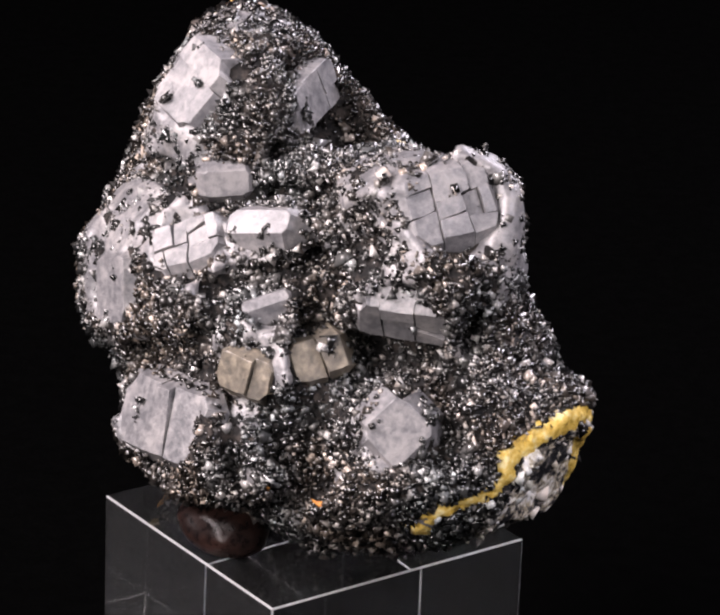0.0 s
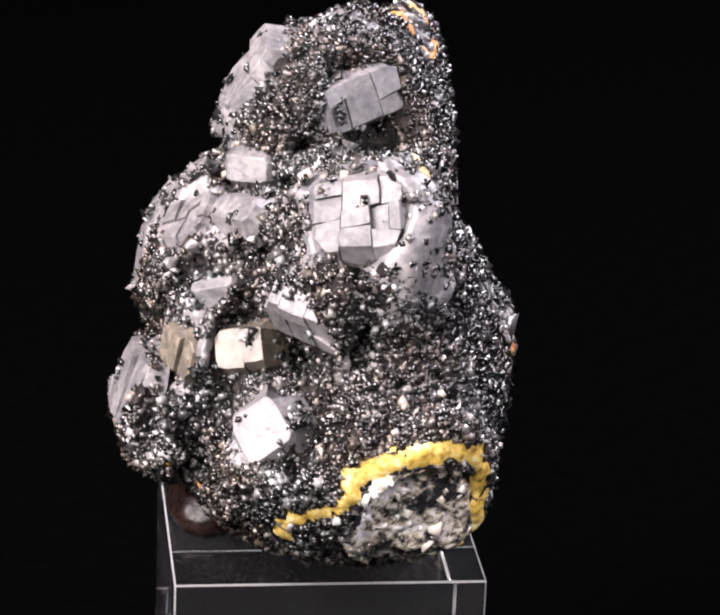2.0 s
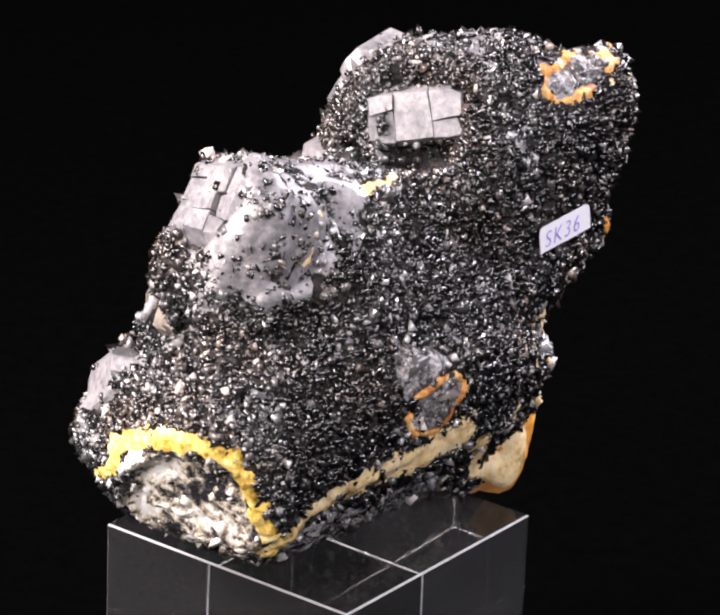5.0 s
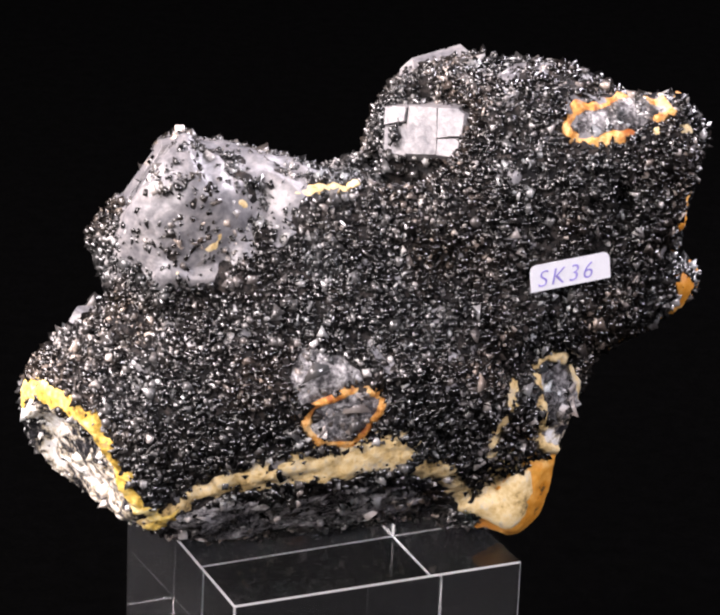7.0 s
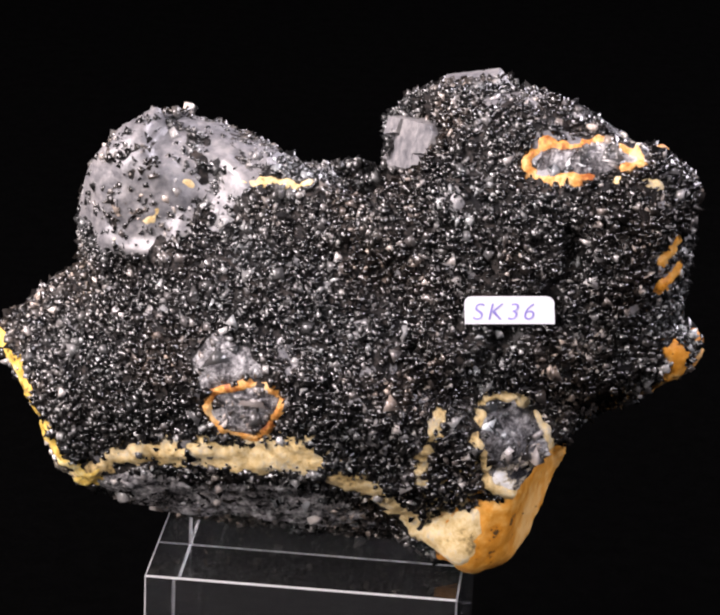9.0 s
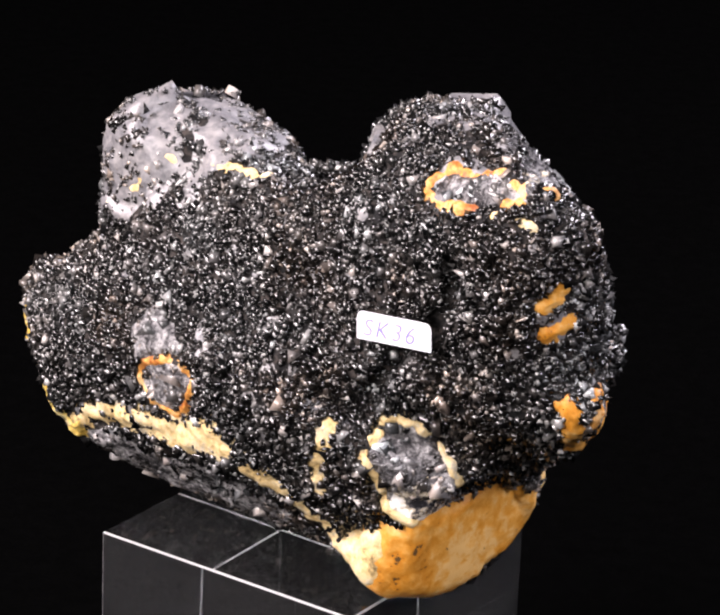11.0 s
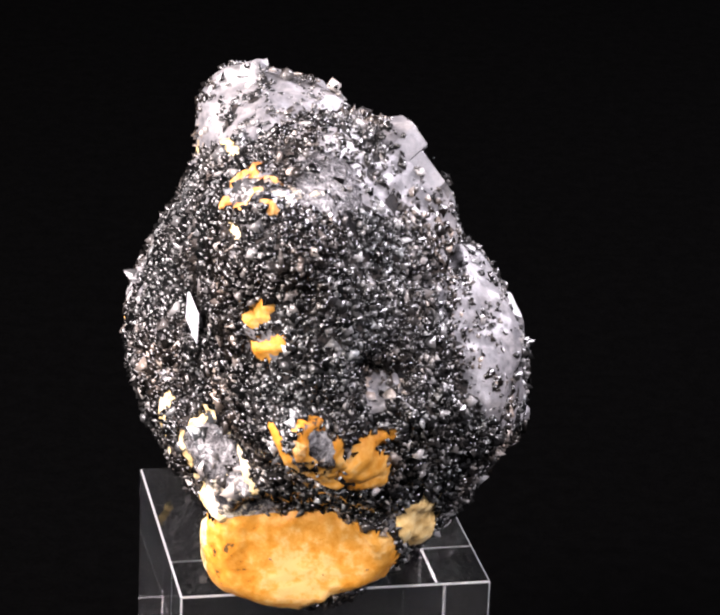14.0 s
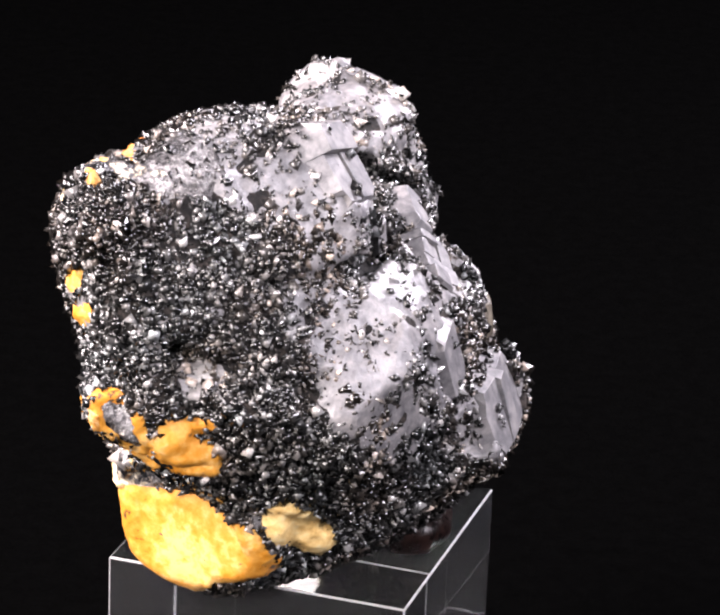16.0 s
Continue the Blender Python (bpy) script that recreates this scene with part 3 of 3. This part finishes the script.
patch("yellow_blob", [(-22, 24, 14), (-23, 24, 17), (-25, 21, 18), (-24, 16, 14), (-22, 12, 9), (-20, 13, 6), (-22, 22, 11)], PALE_YELLOW, "pale yellow rounded patch", 0.6)
LOOP = [(-19.2, 46, 33.9), (-19.6, 44.3, 34.6), (-20, 42.5, 33.4), (-21.6, 41.3, 31.4), (-22, 40.4, 28), (-20, 40.4, 27), (-19.6, 43, 29), (-19.2, 45.6, 32)]
patch("loop_core", LOOP, SMOKY, "grey quartz core", 0.3)
vein("yellow_loop", LOOP, 1.8, YELLOW, "bright yellow looped crust", True, tall=0.5)
vein("yellow_loop", [(-15.6, 45, 33.3), (-16.6, 45.2, 31.4), (-17.6, 42.5, 28), (-18.5, 40, 25.8), (-21, 37.8, 25.2), (-24, 32, 24)], 2.6, YELLOW, "bright yellow looped crust", tall=0.5)
patch("yellow_loop", [(-22.6, 39.5, 31.4), (-23.6, 36.4, 31.2), (-25.6, 33.6, 31.6), (-25.4, 32.6, 29.6), (-23.9, 34.8, 28.6), (-24.8, 31.2, 26.6), (-24, 30.8, 23.4), (-20.4, 38, 25.4), (-21.4, 40, 27)], YELLOW, "bright yellow looped crust", 0.5)
vein("yellow_spot", [(-14, 45, 48), (-12, 45, 46.5)], 2.6, YELLOW, "yellow rusty spot")
vein("yellow_spot", [(-15, 44, 43.5), (-13, 44, 42.5)], 3.2, YELLOW, "yellow rusty spot")
vein("orange_spot", [(-19, 46, 32.5), (-19, 46, 31)], 2.0, ORANGE, "orange rusty spot")
vein("yellow_stain", [(23, -9, 45), (19, -7, 50), (16, -1, 51), (12, 3, 51), (8, 10, 52)], 1.6, CREAM, "dusty yellow coating below a crystal", tall=0.35)
vein("ochre_spot", [(-7.0, 41.0, 56.3), (-10.1, 44.7, 55.9)], 1.6, CREAM, "pale ochre spot", tall=0.4)
vein("yellow_stain", [(8, 27, 26), (9, 26, 20), (8, 25, 16)], 2.0, CREAM, "dusty tan coating", tall=0.2)

vein("orange_spot", [(-5.3, -27.4, 16.7), (-1.9, -27.7, 16.6), (1, -30, 15.9)], 1.2, ORANGE, "thin orange rusty streak", tall=0.4)
vein("cream_rim", [(2.9, -20.4, 36.6), (5.6, -20.6, 34.2), (9.4, -22.6, 33.8)], 1.3, CREAM, "cream rim below a crystal", tall=0.4)
vein("red_streak", [(0.5, 28.2, 4.6), (-2.6, 30.5, 8.2), (-6.3, 32.0, 11.6)], 0.7, ORANGE, "thin reddish streak across the yellow face", tall=0.75)
for spot in ([(11.2, 11.6, 9.2), (10.4, 12.4, 8.8)], [(26.0, -7.7, 11.6), (25.6, -7.0, 11.9)], [(0.4, 29.5, 11.2), (0, 29.7, 10.8)]):
    vein("gold_spot", spot, 1.3, OCHRE, "tiny golden yellow spot", tall=0.4)
for spot in ([(25.0, -14.6, 42.6), (24.6, -12.6, 42.2)], [(23.4, -18.6, 42.6), (22.6, -19.6, 43.4)]):
    vein("cream_spot", spot, 1.5, CREAM, "dusty cream coating below a crystal", tall=0.3)
patch("broken_underside", [(28, -13, 11), (26, -6, 14), (22, 0, 13), (17, 12, 15), (11, 16, 11), (3, 16, 5), (7, 8, 4), (15, -9, 3), (22, -13, 5)], SMOKY, "dark glassy broken underside", 0.4, 0.25)
vein("white_chip", [(-10.7, 41.2, 59.2), (-12.7, 37.1, 58.6), (-14.8, 35.3, 58.6)], 2.6, QUARTZ, "white glassy quartz chip beside the orange ring", tall=0.6)
patch("smoky_patch", [(-10, 30, 61), (-16, 26, 60), (-19, 30, 56), (-17, 37, 57), (-14, 39, 58)], SMOKY, "dark smoky quartz patch", 0.3, 0.3)

# bare grey crystal zones, held out of crevices to keep these shaded dark
ragged = BARE - 0.38 - 1.2 * np.clip(field(SKIN, True) - 2.2, 0, 1) + 0.75 * wrinkle(SKIN, 4.2, 21) + 0.5 * wrinkle(SKIN, 1.7, 33)
sheet("grey_crystal_skin", np.clip(ragged, -0.5, 0.6) * 0.5, GREY, "bare light grey crystal faces")


def crystal_head(c, n, u, v, w, h, plates, depth, flare, mat, seed):
    """Blocks of a crystal head: its face split by growth steps, each block with sloping outer sides."""
    rng = np.random.default_rng(seed)
    outline = []
    for sx, sy in ((-1, -1), (1, -1), (1, 1), (-1, 1)):
        a, b = rng.uniform(0.08, 0.5, 2) * min(w, h)
        ends = [(sx * w, sy * (h - b)), (sx * (w - a), sy * h)]
        outline += ends if sx == sy else ends[::-1]
    cells = [[np.array(q, float) for q in outline]]

    def extent(c_):
        q = np.array(c_)
        return np.prod(np.ptp(q, axis=0))

    while len(cells) < plates:
        k = max(range(len(cells)), key=lambda i: extent(cells[i]) * rng.uniform(0.4, 1.6))
        shape = cells.pop(k)
        q = np.array(shape)
        wide_ = np.ptp(q, axis=0)
        turn_ = (0.0 if wide_[0] > wide_[1] else math.pi / 2) + rng.normal(0, 0.10)
        way_ = np.array((math.cos(turn_), math.sin(turn_)))
        mid = q.mean(0) + wide_ * rng.uniform(-0.2, 0.2, 2)
        side = (q - mid) @ way_
        halves = ([], [])
        for e in range(len(shape)):
            f = (e + 1) % len(shape)
            halves[0 if side[e] <= 0 else 1].append(shape[e])
            if (side[e] <= 0) != (side[f] <= 0):
                cut_ = shape[e] + (shape[f] - shape[e]) * side[e] / (side[e] - side[f])
                halves[0].append(cut_)
                halves[1].append(cut_)
        cells += [half for half in halves if len(half) > 2]
    turn = Matrix([u, v, n]).transposed().to_4x4()
    place = Matrix.Translation(Vector(c) / 1000) @ turn
    for shape in cells:
        bm = bmesh.new()
        up = rng.uniform(-0.65, 0.35) if plates > 1 else 0.0
        lean = rng.normal(0, 0.05, 2) if plates > 1 else (0, 0)
        mx, my = np.mean(shape, axis=0)
        tops, lows = [], []
        sides = []
        for p_, q_ in zip(shape, shape[1:] + shape[:1]):
            sides += [p_, p_ + (q_ - p_) * rng.uniform(0.3, 0.7)] if np.linalg.norm(q_ - p_) > 1.2 else [p_]
        for x, y in sides:
            gx, gy = 0.06 * np.sign((mx - x, my - y))
            jx, jy = rng.normal(0, 0.06, 2)
            z = up + lean[0] * (x - mx) + lean[1] * (y - my)
            corner = 0.72 if (abs(x) >= w - 1e-6 and abs(y) >= h - 1e-6) else 1.0
            sx = -1 if x <= -w + 1e-6 else 1 if x >= w - 1e-6 else 0
            sy = -1 if y <= -h + 1e-6 else 1 if y >= h - 1e-6 else 0
            tops.append(bm.verts.new((x + gx + jx - sx * flare * z, y + gy + jy - sy * flare * z, z)))
            lows.append(bm.verts.new((x + gx + jx * 0.4 + sx * flare * depth * corner, y + gy + jy * 0.4 + sy * flare * depth * corner, -depth)))
        count = len(tops)
        bm.faces.new(tops)
        for k in range(count):
            bm.faces.new((lows[k], lows[(k + 1) % count], tops[(k + 1) % count], tops[k]))
        bm.faces.new(lows[::-1])
        bmesh.ops.bevel(bm, geom=[e for e in bm.edges if min(v_.co.z for v_ in e.verts) > -depth * 0.5], offset=0.07, segments=1, affect="EDGES", profile=0.6)
        bmesh.ops.scale(bm, vec=(0.001, 0.001, 0.001), verts=bm.verts[:])
        bmesh.ops.recalc_face_normals(bm, faces=bm.faces[:])
        bmesh.ops.transform(bm, matrix=place, verts=bm.verts[:])
        part("crystal_block" if plates > 1 else "crystal", bm, mat, specimen, "tan smooth crystal face" if mat is TAN else "light grey smooth crystal face")


for k, head in enumerate(CRYSTALS):
    crystal_head(*head, 70 + k)


def on_crystal(p):
    best = np.zeros(len(p), bool)
    for c, n, u, v, w, h, plates, depth, flare, mat in CRYSTALS:
        d = p - c
        up = d @ n
        grow = np.clip(-up, 0, 3.5) * flare
        best |= (up > -3.0) & (np.abs(d @ u) < w + grow) & (np.abs(d @ v) < h + grow)
    return best


# label
def label_tag():
    n = unit((0.83, 0.55, 0.06))
    u = unit(np.cross((0, 0, 1), n))
    u = unit(u + 0.09 * np.cross(n, u))
    v = np.cross(n, u)
    c = np.array((0.9, 31.8, 39.5)) + n * 1.15
    bm = bmesh.new()
    wide, high, r = 5.5, 1.75, 0.9
    outline = [(-wide, -high), (wide, -high)]
    outline += [(wide - r + r * math.cos(a), high - r + r * math.sin(a)) for a in (0, 0.5, 1.0, 1.57)]
    outline += [(-wide + r - r * math.sin(a), high - r + r * math.cos(a)) for a in (0, 0.5, 1.0, 1.57)]
    turn = Matrix.Translation(Vector(c) / 1000) @ Matrix([u, v, n]).transposed().to_4x4()
    face = bm.faces.new([bm.verts.new((x / 1000, y / 1000, 0)) for x, y in outline])
    grown = bmesh.ops.extrude_face_region(bm, geom=[face])
    bmesh.ops.translate(bm, vec=(0, 0, 0.00012), verts=[e for e in grown["geom"] if isinstance(e, bmesh.types.BMVert)])
    bmesh.ops.recalc_face_normals(bm, faces=bm.faces[:])
    bmesh.ops.transform(bm, matrix=turn, verts=bm.verts[:])
    tag = part("label", bm, PAPER, specimen, "small white paper label with a handwritten code")
    text = bpy.data.curves.new("code", "FONT")
    text.body, text.size, text.shear, text.extrude, text.offset = "SK36", 0.0031, 0.25, 0.00002, -0.00004
    text.space_character = 1.25
    tmp = bpy.data.objects.new("code", text)
    me = bpy.data.meshes.new_from_object(tmp)
    bpy.data.objects.remove(tmp)
    me.transform(turn @ Matrix.Translation((-0.0047, -0.0012, 0.00016)))
    me.materials.clear()
    me.materials.append(INK)
    ob = new("writing", me)
    ob.parent = tag
    tagged(ob, "violet handwritten letters and numbers")
    CLEAR.append((lambda p: (np.abs((p - c) @ u) < wide + 0.1) & (np.abs((p - c) @ v) < high + 0.1) & (np.abs((p - c) @ n) < 3), 0.0))


label_tag()

# druse over all that is not bare, halved in crevices so black matrix shades them
points, outs, rng = sprinkle(120000, 5)
sunken = np.clip(field(points, True) - 1.4, 0, 1.8) / 1.8
bare = paleness(points)
clump = np.array([noise.noise(Vector(q) / 3.0) for q in points])
thin = np.array([noise.noise(Vector(q) / 6.5 + Vector((9, 2, 4))) for q in points])
keep = (rng.random(len(points)) < (1 - 0.5 * sunken) * np.where(bare > 0, 1 - 0.90 * bare - 0.75 * clump, 1 + 0.9 * np.minimum(thin, 0))) & ~on_crystal(points)
for test, dusted in CLEAR:
    keep &= ~test(points) | (rng.random(len(points)) < dusted)
points = points[keep]
points = points + rng.normal(0, 0.12, points.shape)
more = [points]
for c, n, u, v, w, h, plates, depth, flare, mat in CRYSTALS:
    reach_x, reach_y = w + depth * flare, h + depth * flare
    count = int(reach_x * reach_y * 4 * 5)
    x, y = rng.uniform(-reach_x, reach_x, count), rng.uniform(-reach_y, reach_y, count)
    drop = np.maximum(np.maximum(np.abs(x) - w, np.abs(y) - h), 0) / flare
    p = c + x[:, None] * u + y[:, None] * v - drop[:, None] * n
    low = drop / depth + 0.25 * np.array([noise.noise(Vector(q) / 1.5) for q in p])
    patchy = np.array([noise.noise(Vector(q) / 2.4 + Vector((5, 5, 5))) for q in p])
    more.append(p[(patchy > np.where(low > 0.42, -0.35, 0.46)) & (rng.random(count) < 0.8)])
points = np.concatenate(more)
sizes = np.clip(np.random.default_rng(8).lognormal(-1.02, 0.46, len(points)), 0.14, 0.85)
back = (points @ (0.83, 0.55, 0.0) > 14 + 5 * np.array([noise.noise(Vector(q) / 7.0) for q in points])) & (points[:, 1] > -13) & (points[:, 2] < 57)
back |= (points @ (0.83, 0.55, 0.0) > 3 + 4 * np.array([noise.noise(Vector(q) / 5.0) for q in points])) & (points[:, 1] > 8) & (points[:, 2] > 50)
scatter(points[~back], None, sizes[~back], "druse", DRUSE, "dark grey sparkling druse of tiny sharp crystals")
scatter(points[back], None, sizes[back], "black_druse", BLACK_DRUSE, "black sparkling druse of tiny sharp crystals", 2)


# broken quartz chips in the open faces
def chips(outline, count, name, mat, label, seed, size):
    p, _, r = sprinkle(60000, seed)
    p = p[within(p, outline) > 0.7]
    clot = np.array([noise.noise(Vector(q) / 3.2 + Vector((seed, 0, 0))) for q in p])
    p = p[clot + 0.25 * r.random(len(p)) > 0.02][:count]
    scatter(p, None, np.clip(r.lognormal(math.log(size), 0.45, len(p)), 0.25, 1.7), name, mat, label, seed)


chips([(23, -32, 21), (25, -31, 24), (31, -27, 26), (33, -22, 25), (33, -20, 22), (33, -19, 18), (31, -15, 13), (20, -15, 5), (17, -20, 7), (20, -29, 13)], 260, "broken_quartz", WHITE_CHIPS, "white and cream broken quartz chips", 21, 0.5)
chips([(26, 2, 31), (23, 3, 34), (22, 8, 33), (22, 11, 30), (24, 8, 29), (26, 4, 27)], 60, "broken_quartz", GREY_CHIPS, "grey glassy quartz chips", 23, 0.5)
chips(RING_LOW, 60, "broken_quartz", GREY_CHIPS, "grey glassy quartz chips", 24, 0.5)
chips(RING_PALE, 130, "broken_quartz", GREY_CHIPS, "grey glassy quartz chips", 25, 0.5)
chips(RING_TOP, 60, "broken_quartz", GREY_CHIPS, "grey glassy quartz chips", 26, 0.45)
chips([(28, -13, 11), (26, -6, 14), (22, 0, 13), (17, 12, 15), (11, 16, 11), (3, 16, 5), (7, 8, 4), (15, -9, 3), (22, -13, 5)], 260, "broken_quartz", GREY_CHIPS, "grey glassy quartz chips", 27, 0.5)


# ---- putty that steadies the specimen ----
def putty_ball(name, x, y, wide, deep, high, turn, label):
    bm = bmesh.new()
    bmesh.ops.create_icosphere(bm, subdivisions=4, radius=1.0)
    for v in bm.verts:
        k = 1 + 0.10 * noise.noise(v.co * 1.7) + 0.03 * noise.noise(v.co * 5)
        v.co = Vector((v.co.x * wide * k, v.co.y * deep * k, max(v.co.z, -0.55) * high * k))
    low = min(v.co.z for v in bm.verts)
    bmesh.ops.transform(bm, matrix=Matrix.Translation((x / 1000, y / 1000, 0)) @ Matrix.Rotation(radians(turn), 4, "Z") @ Matrix.Scale(0.001, 4) @ Matrix.Translation((0, 0, -low + 0.12)), verts=bm.verts[:])
    for f in bm.faces:
        f.smooth = True
    ob = part(name, bm, PUTTY, None)
    return tagged(ob, label, "putty")


putty = [putty_ball("mounting_putty", -11.4, -8.2, 7.0, 5.0, 4.0, -45, "shiny dark brown putty lump under the specimen")]


# ---- the turntable's turn ----
def motions():
    rows = [k * 0.5 for k in range(33)]
    walk(block, [(t, pose(0, 0, 0.0002, 0, 0, TURN * t)) for t in rows])
    for blob in putty:
        walk(blob, [(t, pose(0, 0, TOP, 0, 0, TURN * t)) for t in rows])
    walk(specimen, [(t, pose(0, 0, TOP, 0, 0, TURN * t)) for t in rows])


motions()
